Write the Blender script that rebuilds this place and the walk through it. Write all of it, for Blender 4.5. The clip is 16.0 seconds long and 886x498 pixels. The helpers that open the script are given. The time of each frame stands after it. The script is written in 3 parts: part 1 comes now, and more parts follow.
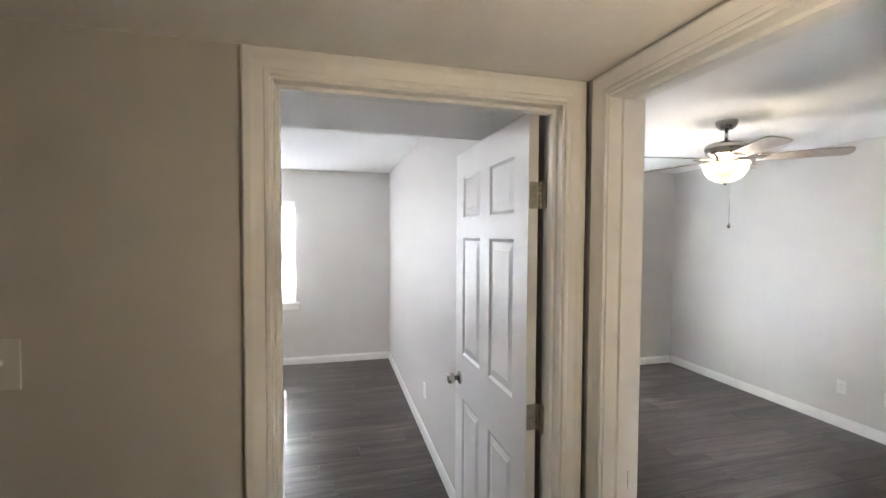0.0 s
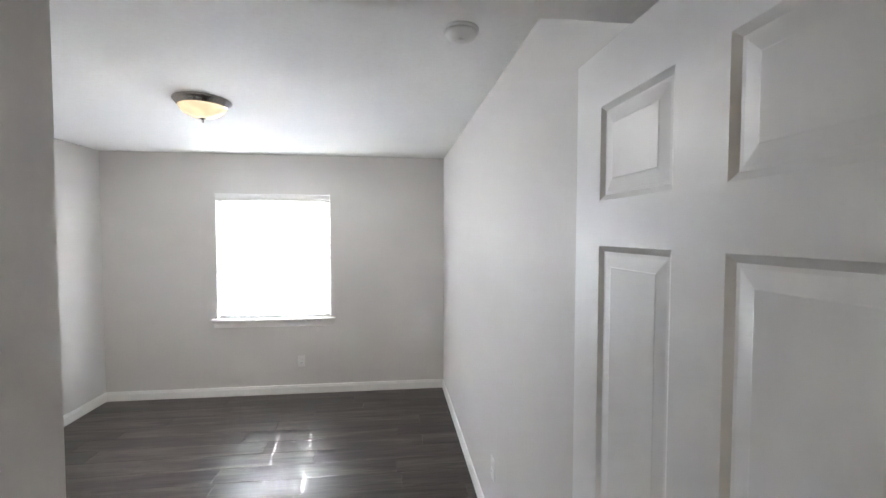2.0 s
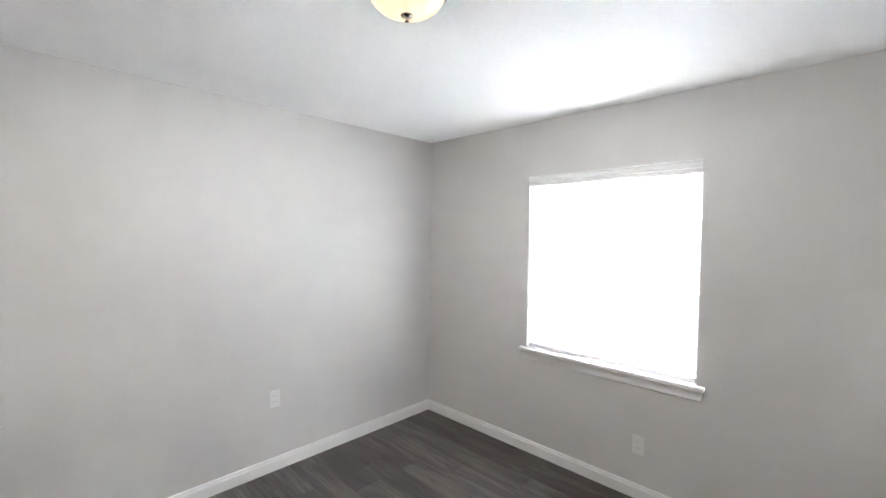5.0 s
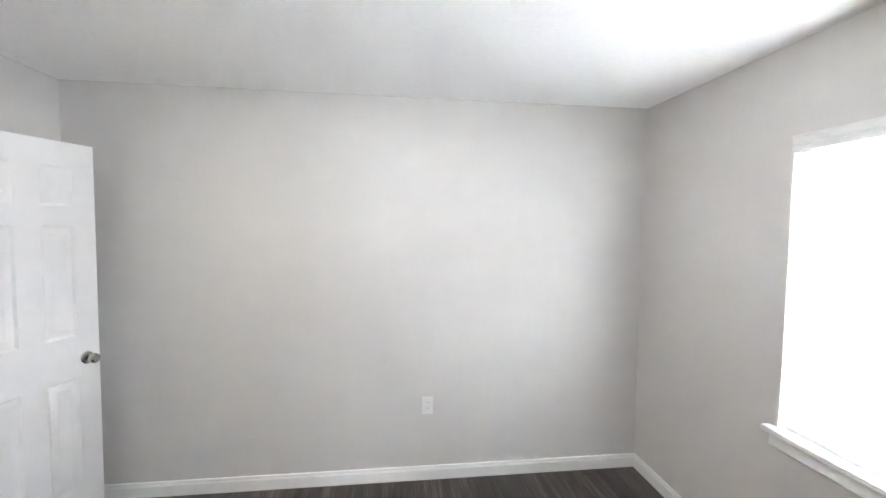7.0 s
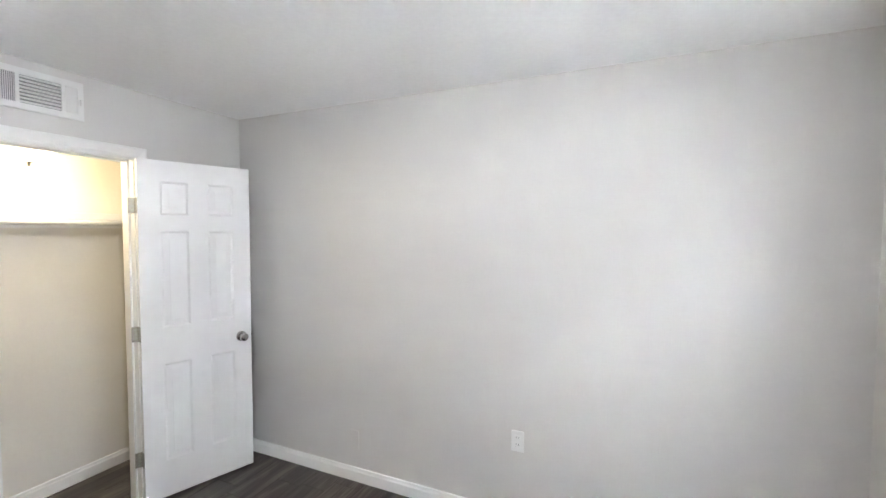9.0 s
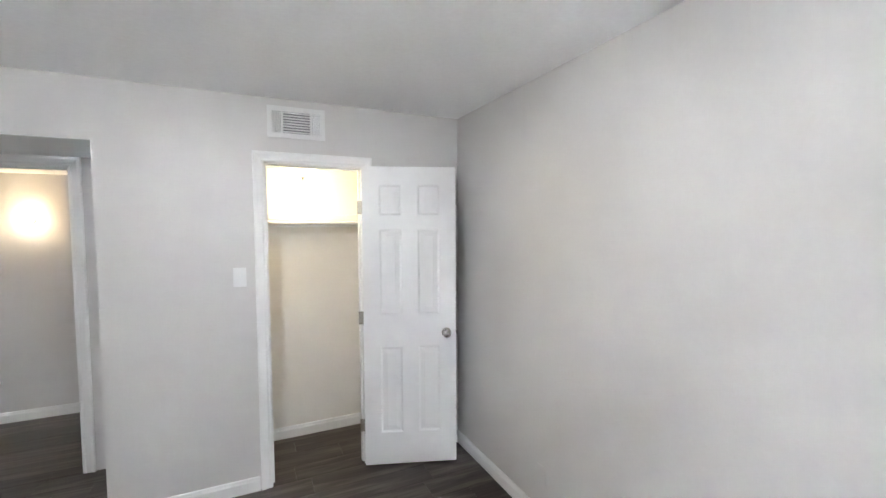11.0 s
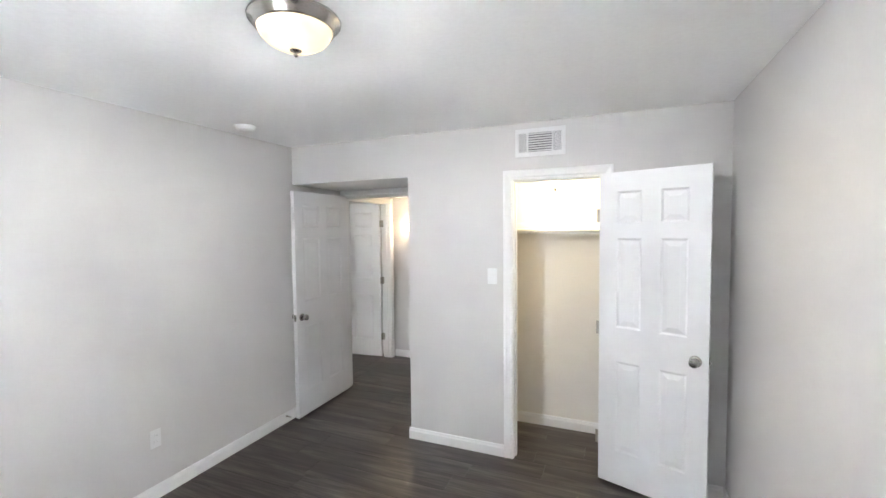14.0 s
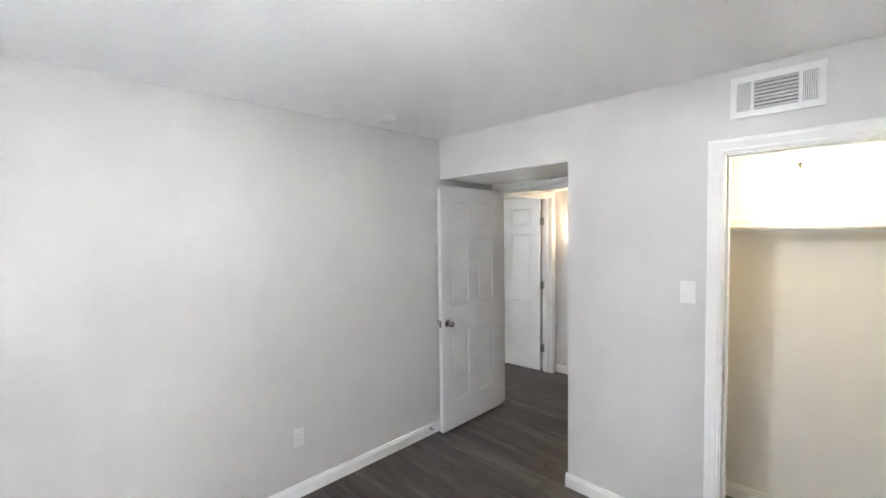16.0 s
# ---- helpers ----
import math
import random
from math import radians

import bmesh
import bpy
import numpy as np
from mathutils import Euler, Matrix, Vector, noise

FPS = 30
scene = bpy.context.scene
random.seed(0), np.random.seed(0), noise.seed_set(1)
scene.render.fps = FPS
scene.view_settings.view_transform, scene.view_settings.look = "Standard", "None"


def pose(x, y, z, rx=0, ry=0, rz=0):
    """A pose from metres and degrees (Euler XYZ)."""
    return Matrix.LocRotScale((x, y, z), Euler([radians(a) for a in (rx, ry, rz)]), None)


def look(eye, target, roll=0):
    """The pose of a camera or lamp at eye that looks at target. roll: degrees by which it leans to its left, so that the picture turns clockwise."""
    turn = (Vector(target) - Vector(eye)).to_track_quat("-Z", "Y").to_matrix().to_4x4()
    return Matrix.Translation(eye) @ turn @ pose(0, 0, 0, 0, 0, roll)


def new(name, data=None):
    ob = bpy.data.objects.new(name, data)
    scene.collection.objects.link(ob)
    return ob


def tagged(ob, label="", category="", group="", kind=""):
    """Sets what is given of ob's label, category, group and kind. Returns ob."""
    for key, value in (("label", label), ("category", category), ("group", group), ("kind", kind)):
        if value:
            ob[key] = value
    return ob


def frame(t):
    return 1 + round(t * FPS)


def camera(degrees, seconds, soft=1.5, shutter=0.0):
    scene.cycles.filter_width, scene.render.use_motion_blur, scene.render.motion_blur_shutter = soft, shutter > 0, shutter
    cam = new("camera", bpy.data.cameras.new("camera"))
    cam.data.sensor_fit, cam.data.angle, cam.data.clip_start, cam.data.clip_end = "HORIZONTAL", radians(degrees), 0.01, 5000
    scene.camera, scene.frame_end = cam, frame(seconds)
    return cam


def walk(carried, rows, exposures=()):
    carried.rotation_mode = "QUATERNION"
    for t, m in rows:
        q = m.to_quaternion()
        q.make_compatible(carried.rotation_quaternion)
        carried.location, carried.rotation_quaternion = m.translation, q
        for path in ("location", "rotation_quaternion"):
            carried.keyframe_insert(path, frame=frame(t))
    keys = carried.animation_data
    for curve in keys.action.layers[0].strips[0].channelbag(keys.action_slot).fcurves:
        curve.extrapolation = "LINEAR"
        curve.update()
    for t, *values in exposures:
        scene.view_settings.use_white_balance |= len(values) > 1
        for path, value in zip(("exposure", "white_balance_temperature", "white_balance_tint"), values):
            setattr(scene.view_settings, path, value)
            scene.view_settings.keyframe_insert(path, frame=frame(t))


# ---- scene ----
cam = camera(93.3, 16.0)
PATH = [
    (0, (2.626, -1.975, 1.645), (3.13, -0.04, 1.575), 0.3),
    (0.5, (2.658, -1.702, 1.652), (3.136, 0.238, 1.566), 0.0),
    (1, (2.691, -1.424, 1.651), (3.155, 0.52, 1.568), 0.1),
    (1.5, (2.735, -1.155, 1.649), (3.176, 0.794, 1.567), 0.2),
    (2, (2.796, -0.874, 1.656), (3.034, 1.11, 1.579), 0.1),
    (2.5, (2.845, -0.562, 1.653), (2.83, 1.436, 1.574), 0.2),
    (3, (2.858, -0.23, 1.664), (2.569, 1.747, 1.579), 0.3),
    (3.5, (2.825, 0.073, 1.642), (2.236, 1.983, 1.566), 0.4),
    (4, (2.788, 0.357, 1.616), (1.933, 2.164, 1.548), 0.7),
    (4.5, (2.778, 0.626, 1.596), (1.635, 2.267, 1.542), 0.7),
    (5, (2.75, 0.869, 1.609), (1.357, 2.302, 1.542), 0.7),
    (5.2, (2.763, 0.906, 1.604), (1.275, 2.24, 1.544), 1.2),
    (7.5, (2.561, 2.076, 1.657), (0.564, 2.06, 1.541), 0.2),
    (8, (2.475, 2.241, 1.632), (0.494, 1.985, 1.526), 0.2),
    (8.2, (2.431, 2.335, 1.633), (0.468, 1.964, 1.532), 0.1),
    (10.3, (1.723, 2.769, 1.642), (0.411, 1.264, 1.539), -0.1),
    (10.5, (1.634, 2.77, 1.636), (0.449, 1.162, 1.53), -0.4),
    (11, (1.425, 2.799, 1.644), (0.582, 0.989, 1.539), -0.3),
    (11.5, (1.255, 2.766, 1.669), (0.742, 0.837, 1.547), -0.3),
    (12, (1.124, 2.736, 1.691), (0.983, 0.745, 1.565), -0.6),
    (12.5, (1.009, 2.738, 1.702), (1.19, 0.75, 1.575), -0.7),
    (13, (0.888, 2.81, 1.697), (1.324, 0.862, 1.583), -0.7),
    (13.5, (0.73, 2.915, 1.692), (1.377, 1.025, 1.594), -0.7),
    (14, (0.632, 2.977, 1.698), (1.399, 1.132, 1.603), -0.6),
    (14.5, (0.619, 2.944, 1.698), (1.514, 1.159, 1.6), -0.8),
    (15, (0.669, 2.84, 1.687), (1.716, 1.138, 1.6), -0.6),
    (15.5, (0.728, 2.651, 1.692), (1.96, 1.078, 1.601), -0.7),
    (16, (0.817, 2.438, 1.69), (2.244, 1.04, 1.599), -0.8),
]
walk(cam, [(t, look(eye, target, roll)) for t, eye, target, roll in PATH],
     exposures=[(0.0, 5.72), (1.0, 5.60), (2.0, 5.32), (3.5, 5.24), (5.0, 5.33), (7.5, 5.54), (8.0, 5.56), (10.5, 5.25), (11.5, 5.31), (12.0, 5.45), (13.0, 5.62), (14.5, 5.62), (16.0, 5.52)])

# ---- light ----
world = bpy.data.worlds.new("sky")
scene.world = world
world.use_nodes = True
wn = world.node_tree
sky = wn.nodes.new("ShaderNodeTexSky")
sky.sky_type, sky.sun_disc = "NISHITA", False
sky.sun_elevation, sky.sun_rotation = radians(42), radians(-6.3)
wn.links.new(sky.outputs[0], wn.nodes["Background"].inputs[0])
wn.nodes["Background"].inputs[1].default_value = 0.12
sun_data = bpy.data.lights.new("sun", "SUN")
sun_data.energy, sun_data.angle, sun_data.color = 4.0, radians(0.3), (1.0, 0.975, 0.94)
sun = new("sun", sun_data)
sun.matrix_world = look((0, 0, 20), (0.11, -1.0, 20 - 0.905))


def bulb(x, y, z, watts, color, size=0.04):
    """The burning bulb of a lamp that hangs there."""
    data = bpy.data.lights.new("bulb", "POINT")
    data.energy, data.color, data.shadow_soft_size = watts, color, size
    new("bulb", data).location = (x, y, z)


bulb(1.68, 1.785, 2.4025, 1.15, (0.985, 0.985, 1.0), 0.04)      # bedroom ceiling light
bulb(1.066, -0.300, 2.03, 0.40, (1.0, 0.80, 0.48), 0.09)    # closet light
bulb(5.27, 0.37, 2.085, 0.28, (1.0, 0.90, 0.76))      # ceiling fan light

# main dimensions
W, D, H = 3.330, 3.53, 2.44          # bedroom
SOFFIT = 2.111                       # lowered ceiling over the entry, hall and closet
T = 0.115                            # partition thickness
AX = 2.165                           # entry recess starts here
DY0, DY1 = -0.820, -0.708             # entry door wall
B2X, B2Y0, B2Y1 = 6.85, -1.950, 2.49  # second bedroom
HX0, HX1, HY0 = 1.30, 2.79, -3.60    # corridor
HS = -1.92                           # hall end wall
HE, WE = 3.385, 3.500                # wall between hall and second bedroom
E1, E2 = (2.466, 3.312), (-1.830, -0.922)   # openings: entry (x), second bedroom (y)
C1 = (0.715, 1.331)                  # closet opening (x)
DOOR_H = 2.051
WIN = (1.046, 2.158, 0.769, 2.045)    # window opening x0 x1 z0 z1
WIN2 = (4.55, 5.75, 0.775, 2.04)


# ---- materials ----
def material(name, color, rough=0.5, metal=0.0, grain=0.0, grain_scale=40.0, bump=0.0, bump_scale=200.0, blotch=0.0, blotch_scale=1.5, coat=0.0, coords="Object"):
    m = bpy.data.materials.new(name)
    m.use_nodes = True
    nt = m.node_tree
    b = nt.nodes["Principled BSDF"]
    b.inputs["Base Color"].default_value = (*color, 1)
    b.inputs["Roughness"].default_value = rough
    b.inputs["Metallic"].default_value = metal
    b.inputs["Coat Weight"].default_value = coat
    tc = nt.nodes.new("ShaderNodeTexCoord")
    if grain or blotch:
        fine = nt.nodes.new("ShaderNodeTexNoise")
        fine.inputs["Scale"].default_value, fine.inputs["Detail"].default_value = grain_scale, 5
        big = nt.nodes.new("ShaderNodeTexNoise")
        big.inputs["Scale"].default_value, big.inputs["Detail"].default_value = blotch_scale, 3
        for n in (fine, big):
            nt.links.new(tc.outputs[coords], n.inputs["Vector"])
        a = nt.nodes.new("ShaderNodeMapRange")
        a.inputs[1].default_value, a.inputs[2].default_value = 0.3, 0.7
        a.inputs[3].default_value, a.inputs[4].default_value = 1 - grain, 1 + grain
        c = nt.nodes.new("ShaderNodeMapRange")
        c.inputs[1].default_value, c.inputs[2].default_value = 0.3, 0.7
        c.inputs[3].default_value, c.inputs[4].default_value = 1 - blotch, 1 + blotch
        nt.links.new(fine.outputs[0], a.inputs[0])
        nt.links.new(big.outputs[0], c.inputs[0])
        mul = nt.nodes.new("ShaderNodeMath")
        mul.operation = "MULTIPLY"
        nt.links.new(a.outputs[0], mul.inputs[0])
        nt.links.new(c.outputs[0], mul.inputs[1])
        mix = nt.nodes.new("ShaderNodeVectorMath")
        mix.operation = "SCALE"
        mix.inputs[0].default_value = color
        nt.links.new(mul.outputs[0], mix.inputs["Scale"])
        nt.links.new(mix.outputs[0], b.inputs["Base Color"])
        r = nt.nodes.new("ShaderNodeMapRange")
        r.inputs[3].default_value, r.inputs[4].default_value = rough - 0.06, rough + 0.08
        nt.links.new(big.outputs[0], r.inputs[0])
        nt.links.new(r.outputs[0], b.inputs["Roughness"])
    if bump:
        n = nt.nodes.new("ShaderNodeTexNoise")
        n.inputs["Scale"].default_value, n.inputs["Detail"].default_value = bump_scale, 3
        nt.links.new(tc.outputs[coords], n.inputs["Vector"])
        bp = nt.nodes.new("ShaderNodeBump")
        bp.inputs["Strength"].default_value, bp.inputs["Distance"].default_value = bump, 0.002
        nt.links.new(n.outputs[0], bp.inputs["Height"])
        nt.links.new(bp.outputs[0], b.inputs["Normal"])
    return m


def lit_glass(name, color, strength):
    """Frosted glass with a lamp burning inside it."""
    m = bpy.data.materials.new(name)
    m.use_nodes = True
    nt = m.node_tree
    b = nt.nodes["Principled BSDF"]
    b.inputs["Base Color"].default_value = (0.50, 0.47, 0.42, 1)
    b.inputs["Roughness"].default_value = 0.25
    tc = nt.nodes.new("ShaderNodeTexCoord")
    n = nt.nodes.new("ShaderNodeTexNoise")
    n.inputs["Scale"].default_value, n.inputs["Detail"].default_value = 9.0, 3
    n.inputs["Distortion"].default_value = 1.5
    nt.links.new(tc.outputs["Object"], n.inputs["Vector"])
    r = nt.nodes.new("ShaderNodeMapRange")
    r.inputs[1].default_value, r.inputs[2].default_value = 0.3, 0.7
    r.inputs[3].default_value, r.inputs[4].default_value = strength * 0.65, strength * 1.35
    nt.links.new(n.outputs[0], r.inputs[0])
    nt.links.new(r.outputs[0], b.inputs["Emission Strength"])
    b.inputs["Emission Color"].default_value = (*color, 1)
    return m


def vinyl():
    m = bpy.data.materials.new("dark_vinyl_plank")
    m.use_nodes = True
    nt = m.node_tree
    L = nt.links.new
    b = nt.nodes["Principled BSDF"]
    b.inputs["Specular IOR Level"].default_value = 0.42
    geo = nt.nodes.new("ShaderNodeNewGeometry")
    info = nt.nodes.new("ShaderNodeObjectInfo")
    off = nt.nodes.new("ShaderNodeVectorMath")
    off.operation = "SCALE"
    off.inputs[0].default_value = (37.0, 19.0, 53.0)
    L(info.outputs["Random"], off.inputs["Scale"])
    add = nt.nodes.new("ShaderNodeVectorMath")
    L(geo.outputs["Position"], add.inputs[0])
    L(off.outputs[0], add.inputs[1])

    def stretched(sx, sy, scale, detail, warp):
        mp = nt.nodes.new("ShaderNodeMapping")
        mp.inputs["Scale"].default_value = (sx, sy, 1)
        n = nt.nodes.new("ShaderNodeTexNoise")
        n.inputs["Scale"].default_value, n.inputs["Detail"].default_value, n.inputs["Distortion"].default_value = scale, detail, warp
        L(add.outputs[0], mp.inputs["Vector"])
        L(mp.outputs[0], n.inputs["Vector"])
        return n

    broad = stretched(1.1, 9.0, 1.0, 4, 0.8)
    fine = stretched(2.5, 60.0, 1.6, 6, 0.4)
    mix = nt.nodes.new("ShaderNodeMix")
    mix.data_type = "FLOAT"
    mix.inputs[0].default_value = 0.42
    L(broad.outputs[0], mix.inputs[2])
    L(fine.outputs[0], mix.inputs[3])
    tone = nt.nodes.new("ShaderNodeMapRange")
    tone.inputs[3].default_value, tone.inputs[4].default_value = -0.035, 0.035
    L(info.outputs["Random"], tone.inputs[0])
    both = nt.nodes.new("ShaderNodeMath")
    L(mix.outputs[0], both.inputs[0])
    L(tone.outputs[0], both.inputs[1])
    ramp = nt.nodes.new("ShaderNodeValToRGB")
    e = ramp.color_ramp.elements
    e[0].position, e[0].color = 0.33, (0.031, 0.026, 0.024, 1)
    e[1].position, e[1].color = 0.68, (0.160, 0.137, 0.123, 1)
    mid = e.new(0.5)
    mid.color = (0.070, 0.059, 0.054, 1)
    L(both.outputs[0], ramp.inputs[0])
    L(ramp.outputs[0], b.inputs["Base Color"])
    r = nt.nodes.new("ShaderNodeMapRange")
    r.inputs[3].default_value, r.inputs[4].default_value = 0.27, 0.37
    L(broad.outputs[0], r.inputs[0])
    L(r.outputs[0], b.inputs["Roughness"])
    bp = nt.nodes.new("ShaderNodeBump")
    bp.inputs["Strength"].default_value, bp.inputs["Distance"].default_value = 0.16, 0.0008
    L(fine.outputs[0], bp.inputs["Height"])
    L(bp.outputs[0], b.inputs["Normal"])
    return m


def slat_material():
    m = bpy.data.materials.new("white_blind_slat")
    m.use_nodes = True
    nt = m.node_tree
    b = nt.nodes["Principled BSDF"]
    b.inputs["Base Color"].default_value = (0.82, 0.82, 0.81, 1)
    b.inputs["Roughness"].default_value = 0.45
    tr = nt.nodes.new("ShaderNodeBsdfTranslucent")
    tr.inputs[0].default_value = (0.86, 0.89, 0.94, 1)
    mx = nt.nodes.new("ShaderNodeMixShader")
    mx.inputs[0].default_value = 0.36
    nt.links.new(b.outputs[0], mx.inputs[1])
    nt.links.new(tr.outputs[0], mx.inputs[2])
    nt.links.new(mx.outputs[0], nt.nodes["Material Output"].inputs[0])
    return m


def clear_glass():
    m = bpy.data.materials.new("window_glass")
    m.use_nodes = True
    b = m.node_tree.nodes["Principled BSDF"]
    b.inputs["Base Color"].default_value = (0.95, 0.98, 0.97, 1)
    b.inputs["Roughness"].default_value, b.inputs["IOR"].default_value = 0.0, 1.45
    b.inputs["Transmission Weight"].default_value = 1.0
    return m


PAINT = material("warm_grey_wall_paint", (0.648, 0.632, 0.618), 0.55, grain=0.012, grain_scale=60, bump=0.10, bump_scale=150, blotch=0.012, blotch_scale=1.2)
CEIL = material("white_textured_ceiling", (0.93, 0.93, 0.93), 0.8, grain=0.02, grain_scale=45, bump=0.45, bump_scale=70, blotch=0.012)
# wall paint made paler and creamier: the closet lamp's warm light in the colour
CLOSET_LAMPLIT = material("closet_paint_with_lamp_warmth", (0.80, 0.775, 0.72), 0.55, grain=0.012, grain_scale=60, bump=0.10, bump_scale=150, blotch=0.012, blotch_scale=1.2)
TRIM = material("white_trim_paint", (0.84, 0.84, 0.835), 0.35, grain=0.01, grain_scale=30, bump=0.04, bump_scale=120, blotch=0.012, blotch_scale=3)
DOORP = material("white_door_paint", (0.82, 0.82, 0.825), 0.36, grain=0.01, grain_scale=25, bump=0.03, bump_scale=90, blotch=0.015, blotch_scale=2.5)
PLASTIC = material("white_plastic", (0.79, 0.79, 0.785), 0.35, grain=0.01)
# black for solid boxes that paint the shade inside small holes
HOLE_SHADE = material("hole_shade_black", (0.03, 0.03, 0.03), 0.6)
NICKEL = material("brushed_nickel", (0.46, 0.445, 0.425), 0.2, metal=1.0, grain=0.06, grain_scale=120)
STEEL = material("dull_hinge_steel", (0.42, 0.40, 0.36), 0.42, metal=1.0, grain=0.15, grain_scale=90, blotch=0.1, blotch_scale=20)
BLADE = material("grey_wood_blade", (0.42, 0.38, 0.34), 0.45, grain=0.12, grain_scale=25)
RUBBER = material("white_rubber", (0.7, 0.7, 0.68), 0.6)
VINYL_FRAME = material("white_window_vinyl", (0.80, 0.80, 0.80), 0.4, grain=0.01)
GROUND = material("pale_concrete_ground", (0.36, 0.35, 0.32), 0.9, grain=0.1, grain_scale=3, blotch=0.1, blotch_scale=0.2, bump=0.2, bump_scale=30)
SUBFLOOR = material("dark_plank_joint", (0.02, 0.018, 0.017), 0.8)
FLOOR = vinyl()
SLAT = slat_material()
GLASS = clear_glass()
DOME = lit_glass("lit_alabaster_glass", (1.0, 0.77, 0.46), 0.026)
CLOSET_GLASS = lit_glass("lit_closet_glass", (1.0, 0.84, 0.58), 0.09)
SCONCE_GLASS = lit_glass("lit_sconce_glass", (1.0, 0.77, 0.50), 0.72)
FAN_GLASS = lit_glass("lit_fan_glass", (1.0, 0.82, 0.58), 0.03)


# ---- mesh helpers ----
def box(bm, x0, y0, z0, x1, y1, z1, bevel=0.0):
    vs = [bm.verts.new((x, y, z)) for z in (z0, z1) for x, y in ((x0, y0), (x1, y0), (x1, y1), (x0, y1))]
    fs = [bm.faces.new([vs[i] for i in q]) for q in ((3, 2, 1, 0), (4, 5, 6, 7), (0, 1, 5, 4), (1, 2, 6, 5), (2, 3, 7, 6), (3, 0, 4, 7))]
    if bevel:
        es = {e for f in fs for e in f.edges}
        bmesh.ops.bevel(bm, geom=list(es), offset=bevel, segments=2, affect="EDGES", profile=0.6)
    return bm


def lathe(bm, rings, segments=40, cap=True):
    """A turned body about z; rings of (radius, height) from one end to the other."""
    rows = []
    for r, z in rings:
        if r < 1e-5:
            rows.append([bm.verts.new((0, 0, z))])
        else:
            rows.append([bm.verts.new((r * math.cos(2 * math.pi * i / segments), r * math.sin(2 * math.pi * i / segments), z)) for i in range(segments)])
    for a, b in zip(rows, rows[1:]):
        for i in range(segments):
            j = (i + 1) % segments
            q = [a[i % len(a)], a[j % len(a)], b[j % len(b)], b[i % len(b)]]
            q = [v for k, v in enumerate(q) if v not in q[:k]]
            if len(q) > 2:
                bm.faces.new(q)
    if cap:
        for row in (rows[0], rows[-1]):
            if len(row) > 2:
                bm.faces.new(row)
    bmesh.ops.recalc_face_normals(bm, faces=bm.faces[:])
    for f in bm.faces:
        f.smooth = len(f.verts) < 5
    return bm


def mesh_of(name, bm, mat):
    bmesh.ops.recalc_face_normals(bm, faces=bm.faces[:])
    me = bpy.data.meshes.new(name)
    bm.to_mesh(me)
    bm.free()
    if mat:
        me.materials.append(mat)
    return me


def part(name, bm, mat, parent=None, label="", at=None):
    ob = new(name, mesh_of(name, bm, mat))
    if parent is not None:
        ob.parent = parent
    if at is not None:
        ob.matrix_local = at
    return tagged(ob, label) if label else ob


def thing(name, m, label, category, group="", kind=""):
    ob = new(name)
    ob.empty_display_size = 0.05
    ob.matrix_world = m
    return tagged(ob, label, category, group, kind)


def boxes(name, mat, label, *bs):
    bm = bmesh.new()
    for b in bs:
        box(bm, *b)
    return tagged(part(name, bm, mat), label, name.split("_")[0], kind="structure")


def pierced(name, mat, label, a0, a1, z0, z1, lo, hi, along, hole):
    """A wall along x or y, with an opening of a0 a1 z0 z1 through it."""
    h0, h1, hz0, hz1 = hole
    spans = [(a0, h0, z0, z1), (h1, a1, z0, z1), (h0, h1, hz1, z1)]
    if hz0 > z0 + 1e-4:
        spans.append((h0, h1, z0, hz0))
    bs = [(p, lo, r, q, hi, s) if along == "x" else (lo, p, r, hi, q, s) for p, q, r, s in spans]
    bm = bmesh.new()
    for b in bs:
        box(bm, *b)
    bmesh.ops.remove_doubles(bm, verts=bm.verts[:], dist=1e-5)
    return tagged(part(name, bm, mat), label, "wall", kind="structure")


# ---- structure ----
P = "warm grey painted drywall wall, smooth and clean"
boxes("wall_west", PAINT, P + " of the empty bedroom", (-T, -0.735, 0, 0, D + 0.15, H))
pierced("wall_north", PAINT, P + " around a white window", 0, W, 0, H, D, D + 0.15, "x", WIN)
boxes("wall_east", PAINT, P + " between two bedrooms", (W, DY0, 0, WE, D + 0.15, H + 0.1))
pierced("wall_hall_east", PAINT, P + " between the hall and the second bedroom, with a doorway", HS - T, DY0, 0, H + 0.1, HE, WE, "y", (E2[0], E2[1], 0, DOOR_H + 0.005))
pierced("wall_closet_front", PAINT, P + " with the closet doorway", 0, AX, 0, H, -T, 0, "x", (C1[0], C1[1], 0, DOOR_H + 0.005))
boxes("wall_above_entry", PAINT, "warm grey drywall drop above the entry recess", (AX, -T, SOFFIT + 0.004, W, 0, H))
boxes("wall_closet_side", PAINT, P + " at the side of the entry recess", (AX - T, DY1, 0, AX, -T, SOFFIT + 0.06))
# coloured cream to carry the closet lamp's warmth and brightness
boxes("wall_closet_back", CLOSET_LAMPLIT, P + " at the back of the closet, tinted cream for the lamp's light", (0, -0.735, 0, AX - T, -0.62, SOFFIT + 0.06))
pierced("wall_entry", PAINT, P + " around the bedroom doorway", HX0, HE, 0, SOFFIT + 0.06, DY0, DY1, "x", (E1[0], E1[1], 0, DOOR_H + 0.005))
boxes("wall_hall_end", PAINT, P + " behind the lit wall lamp", (HX1, HS - T, 0, HE, HS, SOFFIT + 0.06))
boxes("wall_corridor_east", PAINT, P + " of the corridor", (HX1, HY0, 0, HX1 + T, HS - T, SOFFIT + 0.06))
boxes("wall_corridor_west", PAINT, P + " of the corridor", (HX0 - T, HY0, 0, HX0, DY1, SOFFIT + 0.06))
